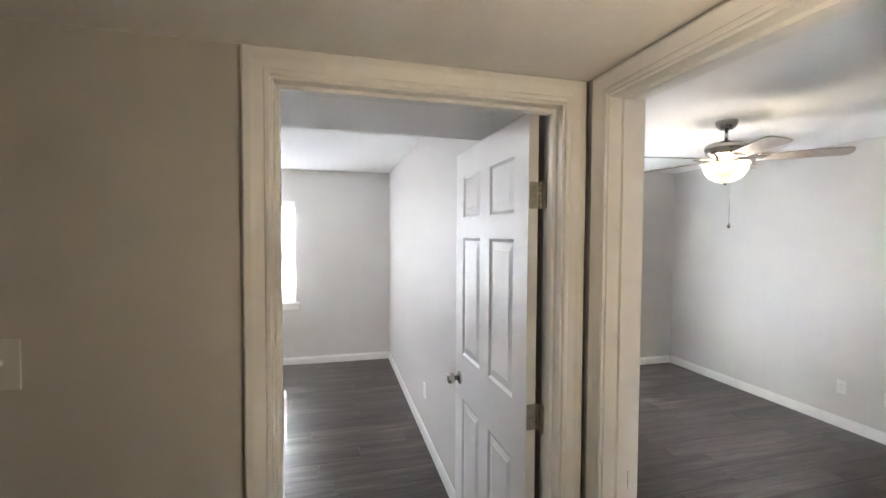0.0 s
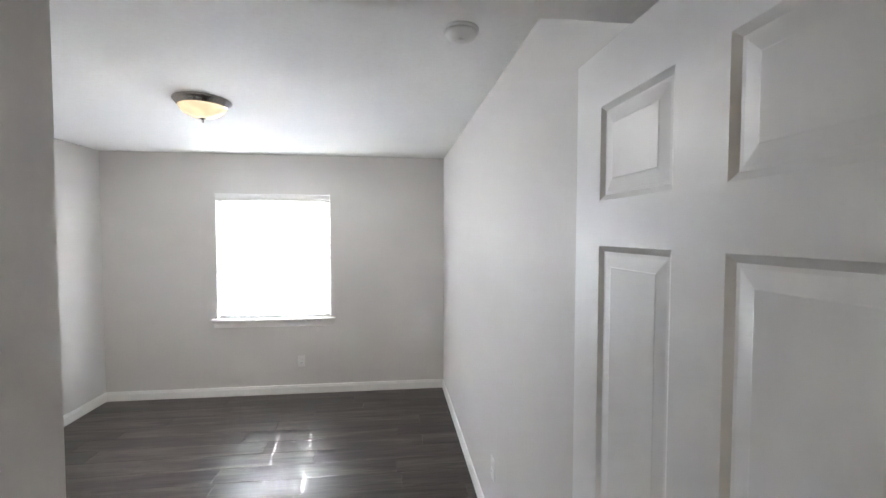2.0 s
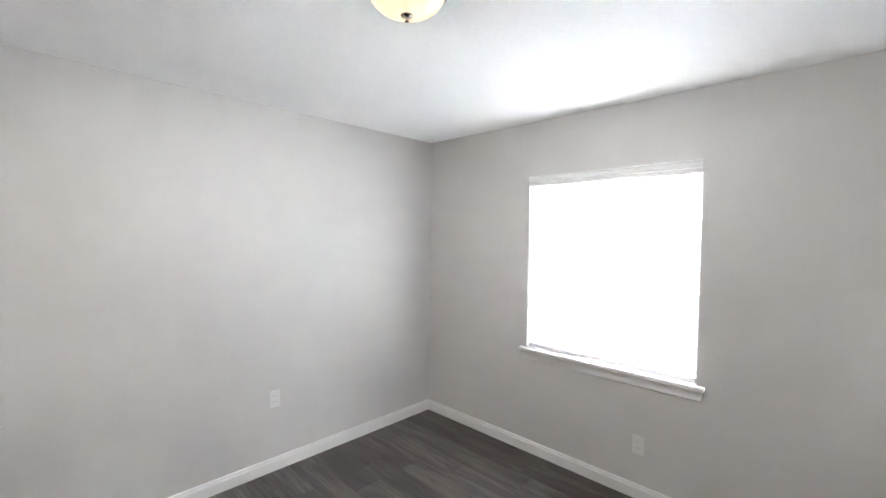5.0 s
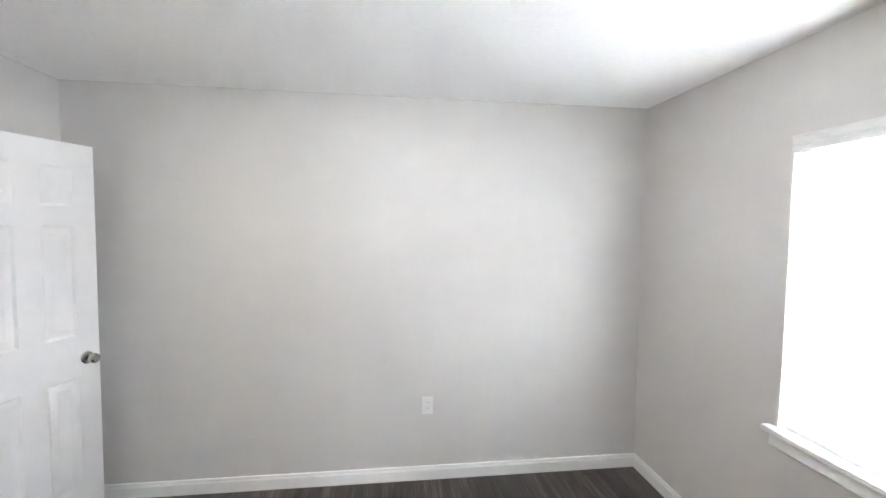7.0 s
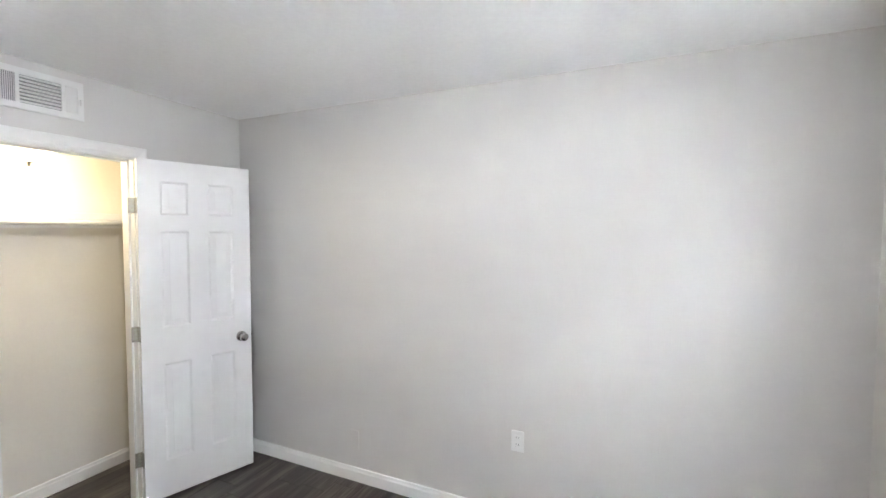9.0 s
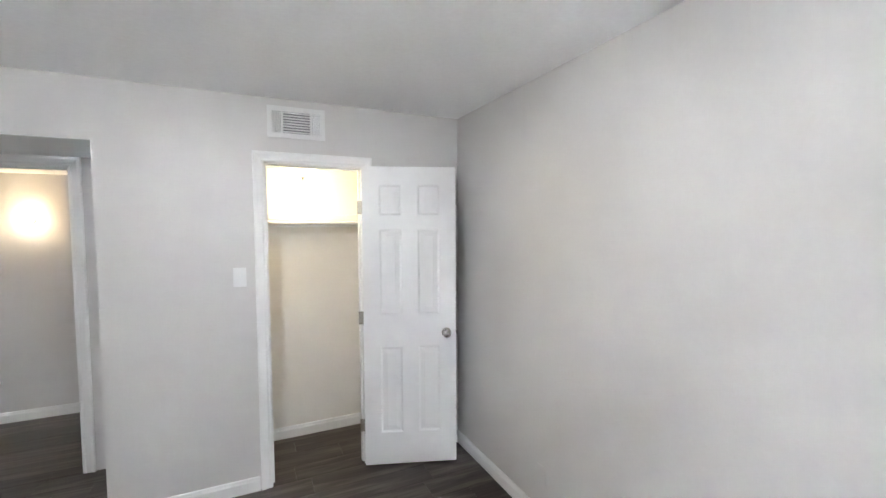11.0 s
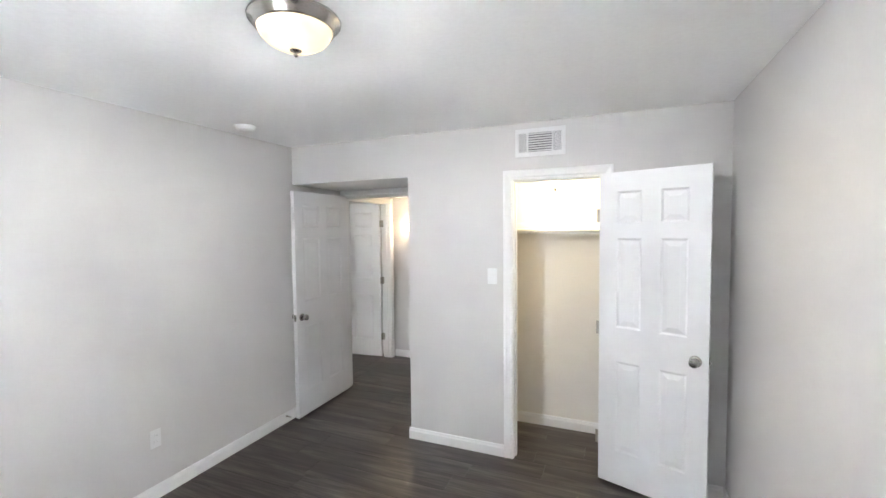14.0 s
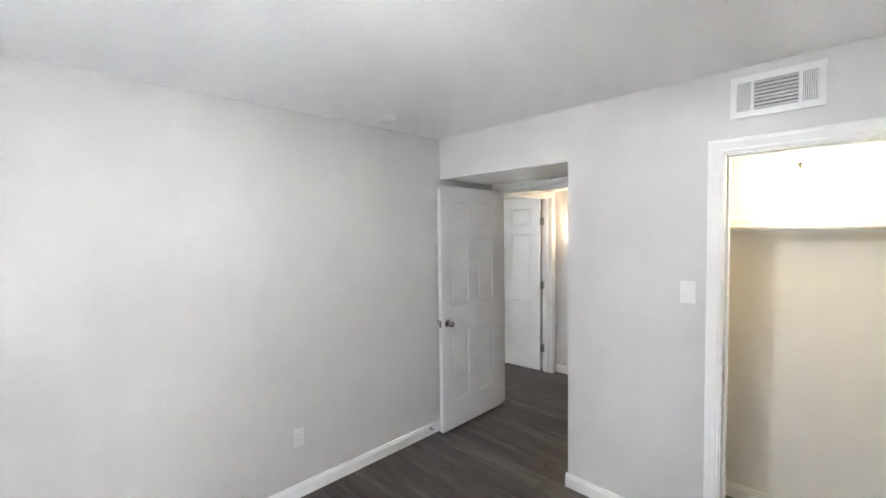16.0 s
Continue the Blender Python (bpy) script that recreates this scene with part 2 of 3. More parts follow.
boxes("wall_corridor_end", PAINT, P + " closing the corridor", (HX0 - T, HY0 - T, 0, HX1 + T, HY0, SOFFIT + 0.06))
pierced("wall_second_north", PAINT, P + " of the second bedroom", WE, B2X, 0, H, B2Y1, B2Y1 + 0.15, "x", WIN2)
boxes("wall_second_east", PAINT, P + " of the second bedroom", (B2X, B2Y0 - T, 0, B2X + 0.15, B2Y1 + 0.15, H))
boxes("wall_second_south", PAINT, P + " of the second bedroom", (WE, B2Y0 - T, 0, B2X, B2Y0, H))
C = "white ceiling with a fine rolled texture"
boxes("ceiling", CEIL, C + " over the bedroom", (-T, -T, H, W, D + 0.15, H + 0.1))
boxes("ceiling_entry", CEIL, C + ", lowered over the entry recess", (AX, DY1, SOFFIT, W, -T, SOFFIT + 0.06), (AX, -T, SOFFIT, W, -0.002, SOFFIT + 0.004))
boxes("ceiling_closet", CEIL, C + " over the closet", (0, -0.62, SOFFIT, AX - T, -T, SOFFIT + 0.06))
boxes("ceiling_hall", CEIL, C + " over the hall", (HX0 - T, HY0 - T, SOFFIT + 0.06, HE, DY1, SOFFIT + 0.12), (HX0, HY0, SOFFIT + 0.005, HX1, HS, SOFFIT + 0.06), (HX0, HS, SOFFIT + 0.005, HE, DY0, SOFFIT + 0.06))
boxes("ceiling_second", CEIL, C + " over the second bedroom", (WE, B2Y0 - T, H, B2X + 0.15, B2Y1 + 0.15, H + 0.1))
# added skin that gives the closet ends the same lamplight tint
boxes("closet_lining", CLOSET_LAMPLIT, "thin added skin on the closet ends, cream standing for warm lamplight", (0, -0.62, 0, 0.004, -T, SOFFIT), (AX - T - 0.004, -0.62, 0, AX - T, -T, SOFFIT))
boxes("roof", CEIL, "plain closed roof deck above the closet", (-T, -0.735, SOFFIT + 0.06, AX, -T, SOFFIT + 0.16))
ground_bm = bmesh.new()
box(ground_bm, -400, -400, -0.5, 400, 400, -0.25)
tagged(part("ground", ground_bm, GROUND), "pale bare ground outside the house", "ground", kind="structure")


def run_of(name, p, q, inward, height=0.09, depth=0.013):
    """A baseboard from p to q on the floor; inward is the way into the room."""
    p, q, n = Vector((*p, 0)), Vector((*q, 0)), Vector((*inward, 0))
    bm = bmesh.new()
    prof = ((0.0, 0.0), (depth, 0.0), (depth, height * 0.72), (depth * 0.72, height * 0.82), (depth * 0.62, height * 0.95), (depth * 0.35, height), (0.0, height))
    ends = [[bm.verts.new(e + n * u + Vector((0, 0, v))) for u, v in prof] for e in (p, q)]
    for i in range(len(prof)):
        j = (i + 1) % len(prof)
        bm.faces.new((ends[0][i], ends[0][j], ends[1][j], ends[1][i]))
    for e in ends:
        bm.faces.new(e)
    return tagged(part(name, bm, TRIM), "white painted wooden baseboard with a moulded top", "baseboard", kind="structure")


d = 0.013
for p, q, n in (
        ((0, 0), (0, D), (1, 0)), ((d, D), (W - d, D), (0, -1)), ((W, DY1 + 0.02), (W, D), (-1, 0)),
        ((d, 0), (C1[0] - 0.064, 0), (0, 1)), ((C1[1] + 0.064, 0), (AX + d, 0), (0, 1)), ((AX, DY1), (AX, 0), (1, 0)),
        ((0, -0.62), (AX - T, -0.62), (0, 1)), ((0, -0.607), (0, -T), (1, 0)), ((AX - T, -0.607), (AX - T, -T), (-1, 0)),
        ((HX1, HS), (HE - d, HS), (0, 1)), ((HX0 + d, DY0), (E1[0] - 0.064, DY0), (0, -1)), ((HX0, HY0), (HX0, DY0), (1, 0)),
        ((HX1, HY0), (HX1, HS - 0.001), (-1, 0)),
        ((WE + d, B2Y1), (B2X - d, B2Y1), (0, -1)), ((B2X, B2Y0), (B2X, B2Y1), (-1, 0)), ((WE + 0.9, B2Y0), (B2X - d, B2Y0), (0, 1)),
        ((WE, E2[1] + 0.064), (WE, B2Y1), (1, 0))):
    run_of("baseboard", p, q, n)


def doorway(name, m, width, depth, label, sides=(1, 1), head=0.06):
    """A doorway's lining in its own axes: x along the opening, y through the wall from 0 to depth. Casings on either face."""
    top = thing(name, m, label, "door frame", kind="structure")
    j = 0.010
    for x0, x1 in ((0, j), (width - j, width)):
        part("jamb", box(bmesh.new(), x0, -0.001, 0, x1, depth + 0.001, DOOR_H - 0.012), TRIM, top)
    part("head_jamb", box(bmesh.new(), 0, -0.001, DOOR_H - 0.012, width, depth + 0.001, DOOR_H), TRIM, top)
    s0, s1 = depth - 0.075, depth - 0.04
    for x0, x1 in ((j, j + 0.011), (width - j - 0.011, width - j)):
        part("door_stop_strip", box(bmesh.new(), x0, s0, 0, x1, s1, DOOR_H - 0.023), TRIM, top)
    part("door_stop_strip", box(bmesh.new(), j, s0, DOOR_H - 0.023, width - j, s1, DOOR_H - 0.012), TRIM, top)
    prof = ((-0.004, 0.0), (-0.004, 0.009), (0.0, 0.011), (0.008, 0.011), (0.012, 0.008), (0.02, 0.010), (0.032, 0.013), (0.042, 0.017), (head - 0.005, 0.018), (head, 0.015), (head, 0.0))
    for face, on in zip((0.0, depth), sides):
        if not on:
            continue
        out = -1 if face == 0 else 1
        bm = bmesh.new()
        loops = []
        for u, v in prof:
            y = face + out * v
            loops.append([bm.verts.new(c) for c in ((-u, y, 0), (-u, y, DOOR_H + u), (width + u, y, DOOR_H + u), (width + u, y, 0))])
        for a, b in zip(loops, loops[1:]):
            for i in range(3):
                bm.faces.new((a[i], a[i + 1], b[i + 1], b[i]))
        for k in (0, 3):
            bm.faces.new([l[k] for l in loops])
        part("casing", bm, TRIM, top, "moulded white casing with mitred corners")
    return top


doorway("door_frame_1", pose(E1[0], DY0, 0), E1[1] - E1[0], DY1 - DY0, "white painted wooden frame of the bedroom doorway", head=0.062)
doorway("door_frame_2", pose(HE, E2[1], 0, 0, 0, -90), E2[1] - E2[0], WE - HE, "white painted wooden frame of the second bedroom doorway", head=0.052)
doorway("door_frame_3", pose(C1[0], -T, 0), C1[1] - C1[0], T, "white painted wooden frame of the closet doorway", sides=(0, 1))


# ---- doors ----
def knob_set(parent, x, z, thick, label="satin nickel door knob"):
    for side in (-1, 1):
        m = pose(x, thick if side > 0 else 0, z, -90 if side > 0 else 90)
        k = part("knob", lathe(bmesh.new(), ((0.0115, 0.004), (0.0115, 0.022), (0.018, 0.028), (0.0255, 0.034), (0.027, 0.042), (0.026, 0.054), (0.022, 0.060), (0.012, 0.0615), (0.0, 0.0615)), 28), NICKEL, parent, label, m)
        part("rosette", lathe(bmesh.new(), ((0.033, 0.0), (0.033, 0.003), (0.030, 0.006), (0.016, 0.008), (0.0, 0.008)), 28), NICKEL, k)


def panelled(w, h, thick, parent):
    """A six-panel leaf in its own axes: hinge at x 0, room face at y thick."""
    stile, mull = 0.110, 0.108
    pw = (w - 2 * stile - mull) / 2
    xs = [0, stile, stile + pw, stile + pw + mull, w - stile, w]
    zs = [0, 0.222, 0.815, 1.035, 1.612, 1.708, 1.908, h]
    holes = [(xs[i], xs[i + 1], zs[k], zs[k + 1]) for i in (1, 3) for k in (1, 3, 5)]
    bm = bmesh.new()
    lip, sink = 0.012, 0.0066
    for y, s in ((0.0, 1), (thick, -1)):
        grid = [[bm.verts.new((x, y, z)) for z in zs] for x in xs]
        for i in range(5):
            for k in range(7):
                c = [grid[i][k], grid[i + 1][k], grid[i + 1][k + 1], grid[i][k + 1]]
                if i in (1, 3) and k in (1, 3, 5):
                    x0, x1, z0, z1 = xs[i], xs[i + 1], zs[k], zs[k + 1]
                    inner = [bm.verts.new(v) for v in ((x0 + lip, y + s * sink, z0 + lip), (x1 - lip, y + s * sink, z0 + lip), (x1 - lip, y + s * sink, z1 - lip), (x0 + lip, y + s * sink, z1 - lip))]
                    for a in range(4):
                        b = (a + 1) % 4
                        bm.faces.new((c[a], c[b], inner[b], inner[a]))
                else:
                    bm.faces.new(c)
        if y == 0.0:
            first = grid
        else:
            for i in range(5):
                for k in (0, 7):
                    bm.faces.new((first[i][k], first[i + 1][k], grid[i + 1][k], grid[i][k]))
            for k in range(7):
                for i in (0, 5):
                    bm.faces.new((first[i][k], first[i][k + 1], grid[i][k + 1], grid[i][k]))
    leaf = part("leaf", bm, DOORP, parent)
    for x0, x1, z0, z1 in holes:
        bm = bmesh.new()
        loops = []
        for inset, y in ((lip, sink), (lip + 0.006, sink), (lip + 0.030, 0.0034), (lip + 0.032, 0.0026)):
            loops.append([[bm.verts.new((a, yy, b)) for a, b in ((x0 + inset, z0 + inset), (x1 - inset, z0 + inset), (x1 - inset, z1 - inset), (x0 + inset, z1 - inset))] for yy in (y, thick - y)])
        for side in (0, 1):
            for a, b in zip(loops, loops[1:]):
                for i in range(4):
                    j = (i + 1) % 4
                    bm.faces.new((a[side][i], a[side][j], b[side][j], b[side][i]))
            bm.faces.new(loops[-1][side])
        part("panel", bm, DOORP, leaf)
    return leaf


def hinge(parent, z, thick, hand):
    """A butt hinge at the leaf's edge; its knuckle stands out from the room face (y thick, or y 0 when hand is -1)."""
    f, s = (thick, 1) if hand > 0 else (0.0, -1)

    def slab(x0, v0, x1, v1):
        y0, y1 = sorted((f + s * v0, f + s * v1))
        return box(bmesh.new(), x0, y0, z - 0.0445, x1, y1, z + 0.0445, 0.0012)

    h = part("hinge", slab(-0.003, -0.033, -0.0002, 0.002), STEEL, parent, "dull nickel butt hinge")
    for k in range(5):
        part("knuckle", lathe(bmesh.new(), ((0.006, 0.0005), (0.0065, 0.002), (0.0065, 0.016), (0.006, 0.0175)), 14), STEEL, h, at=pose(-0.003, f + s * 0.0055, z - 0.0445 + k * 0.0178))
    part("hinge_plate", slab(-0.037, 0.009, -0.002, 0.012), STEEL, h)
    for dz in (-0.03, 0.0, 0.03):
        part("screw", lathe(bmesh.new(), ((0.0042, 0.0), (0.0042, 0.001), (0.0, 0.0014)), 10), STEEL, h, at=pose(-0.0032, f - s * (0.018 - 0.008 * (dz == 0)), z + dz, 0, -90, 0))


def door(name, pin, angle, w, hand, label):
    """A leaf that turns about its hinge pin; at angle 0 it lies along +x."""
    thick = 0.035
    top = thing(name, pose(*pin, 0.017, 0, 0, angle) @ pose(0.003, -(thick + 0.0055) if hand > 0 else 0.0055, 0), label, "door", kind="structure")
    panelled(w, 2.03, thick, top)
    knob_set(top, w - 0.066, 0.905, thick)
    part("latch_plate", box(bmesh.new(), w - 0.0005, thick / 2 - 0.0125, 0.875, w + 0.001, thick / 2 + 0.0125, 0.935), NICKEL, top)
    part("latch_bolt", box(bmesh.new(), w, thick / 2 - 0.006, 0.897, w + 0.010, thick / 2 + 0.006, 0.913, 0.002), NICKEL, top)
    for z in (0.26, 1.01, 1.76):
        hinge(top, z, thick, hand)
    return top


door("door_1", (3.292, -0.699), 91.1, 0.790, -1, "white six-panel bedroom door standing open against the wall")
door("door_2", (WE + 0.008, E2[0] + 0.017), 5, 0.860, -1, "white six-panel door open into the second bedroom")
door("door_3", (C1[0] + 0.010, 0.010), 160.8, 0.625, 1, "white six-panel closet door folded back towards the wall")
for at in (pose(C1[1] - 0.012, -0.045, 0.918, 0, 0, 90), pose(WE - 0.045, E2[1] - 0.012, 0.918, 0, 0, 180)):
    strike = thing("strike_plate", at, "small nickel strike plate let into a white door jamb", "strike plate")
    part("plate", box(bmesh.new(), -0.014, 0.0002, -0.029, 0.014, 0.0016, 0.029), NICKEL, strike)
    # no real hole: a dark box painted as its shade
    part("bolt_hole_shade", box(bmesh.new(), -0.007, 0.0014, -0.011, 0.007, 0.0020, 0.011), HOLE_SHADE, strike)

# ---- windows and blinds ----
def window(name, m, x0, x1, z0, z1, label):
    """A single-hung window; y 0 is the wall's room face, the wall runs to y 0.15."""
    top = thing(name, m, label, "window", kind="structure")
    y0, y1, f = 0.085, 0.145, 0.045
    for b in ((x0, y0, z0, x0 + f, y1, z1), (x1 - f, y0, z0, x1, y1, z1), (x0 + f, y0, z1 - f, x1 - f, y1, z1), (x0 + f, y0, z0, x1 - f, y1, z0 + f)):
        part("window_frame", box(bmesh.new(), *b, 0.003), VINYL_FRAME, top)
    zm = (z0 + z1) / 2 + 0.025
    for k, (a, b) in enumerate(((z0 + f, zm), (zm, z1 - f))):
        ya = y0 + 0.006 + 0.024 * k
        sash = part("sash", box(bmesh.new(), x0 + f, ya, a, x1 - f, ya + 0.022, a + 0.038, 0.002), VINYL_FRAME, top)
        part("sash_rail", box(bmesh.new(), x0 + f, ya, b - 0.034, x1 - f, ya + 0.022, b, 0.002), VINYL_FRAME, sash)
        for xa in (x0 + f, x1 - f - 0.034):
            part("sash_stile", box(bmesh.new(), xa, ya, a + 0.038, xa + 0.034, ya + 0.022, b - 0.034, 0.002), VINYL_FRAME, sash)
        pane = part("pane", box(bmesh.new(), x0 + f + 0.03, ya + 0.009, a + 0.03, x1 - f - 0.03, ya + 0.013, b - 0.03), GLASS, sash, "clear glass pane")
        pane.visible_shadow = False
    bm = bmesh.new()
    box(bm, x0 + 0.002, -0.004, z0 - 0.001, x1 - 0.002, y0, z0 + 0.018)
    box(bm, x0 - 0.042, -0.048, z0 - 0.006, x1 + 0.046, -0.003, z0 + 0.018, 0.006)
    part("window_sill", bm, TRIM, top, "white painted window stool with rounded nose")
    part("apron", box(bmesh.new(), x0 - 0.028, -0.016, z0 - 0.070, x1 + 0.032, -0.0005, z0 - 0.006, 0.004), TRIM, top)
    return top


def blind(m, x0, x1, z0, z1, holes, label):
    """A closed horizontal blind hung inside the opening, with cord holes through its slats."""
    top = thing("window_blind", m, label, "window blind")
    yb = 0.040
    bm = bmesh.new()
    prof = ((0.004, 0.0), (-0.004, 0.003), (-0.006, 0.022), (0.000, 0.026), (0.000, 0.031), (-0.006, 0.035), (-0.008, 0.058), (-0.013, 0.064), (-0.013, 0.069), (-0.002, 0.071), (0.006, 0.071), (0.006, 0.0))
    ends = [[bm.verts.new((x, -0.006 + u, z1 - 0.0715 + v)) for u, v in prof] for x in (x0 + 0.002, x1 - 0.002)]
    for i in range(len(prof)):
        j = (i + 1) % len(prof)
        bm.faces.new((ends[0][i], ends[0][j], ends[1][j], ends[1][i]))
    for e in ends:
        bm.faces.new(e)
    for x in (x0 + 0.006, x1 - 0.012):
        box(bm, x, 0.0005, z1 - 0.068, x + 0.006, yb - 0.026, z1 - 0.004)
    part("valance", bm, PLASTIC, top)
    part("headrail", box(bmesh.new(), x0 + 0.010, yb - 0.024, z1 - 0.074, x1 - 0.010, yb + 0.024, z1 - 0.004), PLASTIC, top)
    pitch, width, tilt = 0.0425, 0.050, radians(84)
    n = int((z1 - 0.062 - z0 - 0.042) / pitch)
    rows = (-1.0, -0.14, 0.14, 1.0)
    slat_meshes = {}

    def slat_mesh(cuts, short):
        """One curved slat with the cord holes that daylight passes."""
        if (cuts, short) not in slat_meshes:
            xs = [x0 + 0.007]
            for x, half in cuts:
                xs += [x - half, x + half]
            xs.append(x1 - 0.007 - short)
            bm = bmesh.new()
            vs = [[bm.verts.new((x, math.cos(tilt) * r * width / 2 - 0.0016 * (1 - r * r) * math.sin(tilt), -math.sin(tilt) * r * width / 2 - 0.0016 * (1 - r * r) * math.cos(tilt))) for r in rows] for x in xs]
            for i in range(len(xs) - 1):
                for k in range(3):
                    if i % 2 == 1 and k == 1:
                        continue
                    bm.faces.new((vs[i][k], vs[i + 1][k], vs[i + 1][k + 1], vs[i][k + 1]))
            bmesh.ops.recalc_face_normals(bm, faces=bm.faces[:])
            bmesh.ops.solidify(bm, geom=bm.faces[:], thickness=0.0012)
            slat_meshes[cuts, short] = mesh_of("slat", bm, SLAT)
        return slat_meshes[cuts, short]

    for k in range(n):
        up = n - 1 - k
        cuts = tuple((x, half) for x, half, shut in sorted(holes) if (up % 16) not in shut)
        ob = new("slat", slat_mesh(cuts, 0.052 if k in (4, 5) else 0.0))
        ob.parent = top
        ob.matrix_local = pose(0, yb + random.uniform(-0.0008, 0.0008), z1 - 0.105 - k * pitch, random.uniform(-1.5, 1.5), random.uniform(-0.08, 0.08), 0)
    part("bottom_rail", box(bmesh.new(), x0 + 0.008, yb - 0.020, z0 + 0.0185, x1 - 0.008, yb + 0.026, z0 + 0.046, 0.004), PLASTIC, top)
    for h in (x0 + 0.09, (x0 + x1) / 2, x1 - 0.09):
        part("ladder_cord", box(bmesh.new(), h - 0.001, yb - 0.0275, z0 + 0.035, h + 0.001, yb - 0.0265, z1 - 0.05), PLASTIC, top)
    part("tilt_wand", lathe(bmesh.new(), ((0.004, 0.0), (0.0045, 0.03), (0.003, 0.05), (0.003, 0.55)), 8), PLASTIC, top, at=pose(x0 + 0.06, yb - 0.036, z1 - 0.62))
    return top


window("window_1", pose(0, D, 0), *WIN, "white vinyl single-hung window with a painted sill")
blind(pose(0, D, 0), *WIN, ((1.235, 0.0030, (0, 3, 4, 5, 6, 8, 9, 10, 12, 13, 14, 15)), (1.495, 0.0030, (1, 2, 3, 6, 7, 8, 10, 11, 12, 13, 14, 15)), (1.765, 0.0047, (8, 11, 12)), (2.02, 0.0047, (6, 7, 9, 10))), "white closed horizontal slat blind glowing with daylight")
window("window_2", pose(0, B2Y1, 0), *WIN2, "white vinyl single-hung window of the second bedroom")
blind(pose(0, B2Y1, 0), *WIN2, ((4.75, 0.005, (2, 5, 9)), (5.15, 0.005, (3, 7, 8)), (5.55, 0.005, (1, 6, 11))), "white closed horizontal slat blind of the second bedroom")

# ---- lamps ----
def dome_light(name, x, y, z, r, drop, glass, label, group=""):
    top = thing(name, pose(x, y, z), label, "ceiling light", group)
    part("base_plate", lathe(bmesh.new(), ((r * 0.98, -0.0005), (r, -0.006), (r * 0.985, -0.014), (r * 0.93, -0.018), (r * 0.92, -0.026), (r * 0.87, -0.031), (r * 0.86, -0.038), (r * 0.82, -0.042), (r * 0.78, -0.040), (r * 0.78, -0.0005)), 56), NICKEL, top, "stepped brushed nickel pan")
    a = r * 0.80
    rings = [(a * math.cos(t), -0.036 - (drop - 0.036) * math.sin(t)) for t in [k * math.pi / 2 / 14 for k in range(15)]]
    rings[-1] = (0.0, -drop)
    part("glass_dome", lathe(bmesh.new(), rings, 56, cap=False), glass, top, "glowing cream alabaster glass bowl").visible_shadow = False
    part("finial", lathe(bmesh.new(), ((0.019, -drop + 0.004), (0.021, -drop + 0.001), (0.019, -drop - 0.003), (0.009, -drop - 0.006), (0.006, -drop - 0.011), (0.008, -drop - 0.016), (0.006, -drop - 0.021), (0.0, -drop - 0.024)), 24), NICKEL, top)
    return top


dome_light("ceiling_light", 1.68, 1.785, H, 0.158, 0.110, DOME, "round flush ceiling light with brushed nickel rim, switched on")
dome_light("closet_light", 1.066, -0.300, SOFFIT, 0.135, 0.115, CLOSET_GLASS, "round flush closet light with nickel rim, switched on")


def sconce(x, y, z):
    top = thing("wall_sconce", pose(x, y, z), "small glowing glass wall sconce on the hall wall", "wall lamp")
    part("back_plate", lathe(bmesh.new(), ((0.040, 0.0005), (0.040, 0.008), (0.032, 0.014), (0.0, 0.016)), 32), NICKEL, top, at=pose(0, 0, 0.0, -90))
    part("arm", lathe(bmesh.new(), ((0.009, 0.0), (0.008, 0.028)), 14), NICKEL, top, at=pose(0, 0.012, 0.0, -90))
    bm = lathe(bmesh.new(), ((0.008, -0.047), (0.034, -0.042), (0.053, -0.019), (0.064, 0.015), (0.068, 0.044), (0.065, 0.044), (0.050, -0.015), (0.0, -0.042)), 32, cap=False)
    part("glass_shade", bm, SCONCE_GLASS, top, "lit amber-white glass bowl shade", pose(0, 0.098, 0))
    return top


sconce(3.10, HS, 1.725)

fan = thing("ceiling_fan", pose(5.27, 0.37, H, 0, 0, -44), "brushed nickel ceiling fan with grey blades and a lit bowl", "ceiling fan")
part("canopy", lathe(bmesh.new(), ((0.068, -0.0005), (0.068, -0.012), (0.060, -0.035), (0.040, -0.055), (0.022, -0.060), (0.0, -0.060)), 36), NICKEL, fan)
part("downrod", lathe(bmesh.new(), ((0.011, -0.055), (0.011, -0.150)), 16), NICKEL, fan)
part("motor_housing", lathe(bmesh.new(), ((0.03, -0.135), (0.05, -0.148), (0.105, -0.155), (0.128, -0.170), (0.132, -0.195), (0.120, -0.212), (0.125, -0.222), (0.100, -0.240), (0.075, -0.252), (0.060, -0.275), (0.070, -0.300), (0.0, -0.300)), 48), NICKEL, fan)
part("light_bowl", lathe(bmesh.new(), [(0.145, -0.292), (0.150, -0.300)] + [(0.138 * math.cos(t), -0.310 - 0.118 * math.sin(t)) for t in [k * math.pi / 2 / 12 for k in range(12)]] + [(0.0, -0.428)], 48, cap=False), FAN_GLASS, fan, "lit frosted glass bowl").visible_shadow = False
part("finial", lathe(bmesh.new(), ((0.016, -0.425), (0.012, -0.435), (0.0, -0.446)), 16), NICKEL, fan)
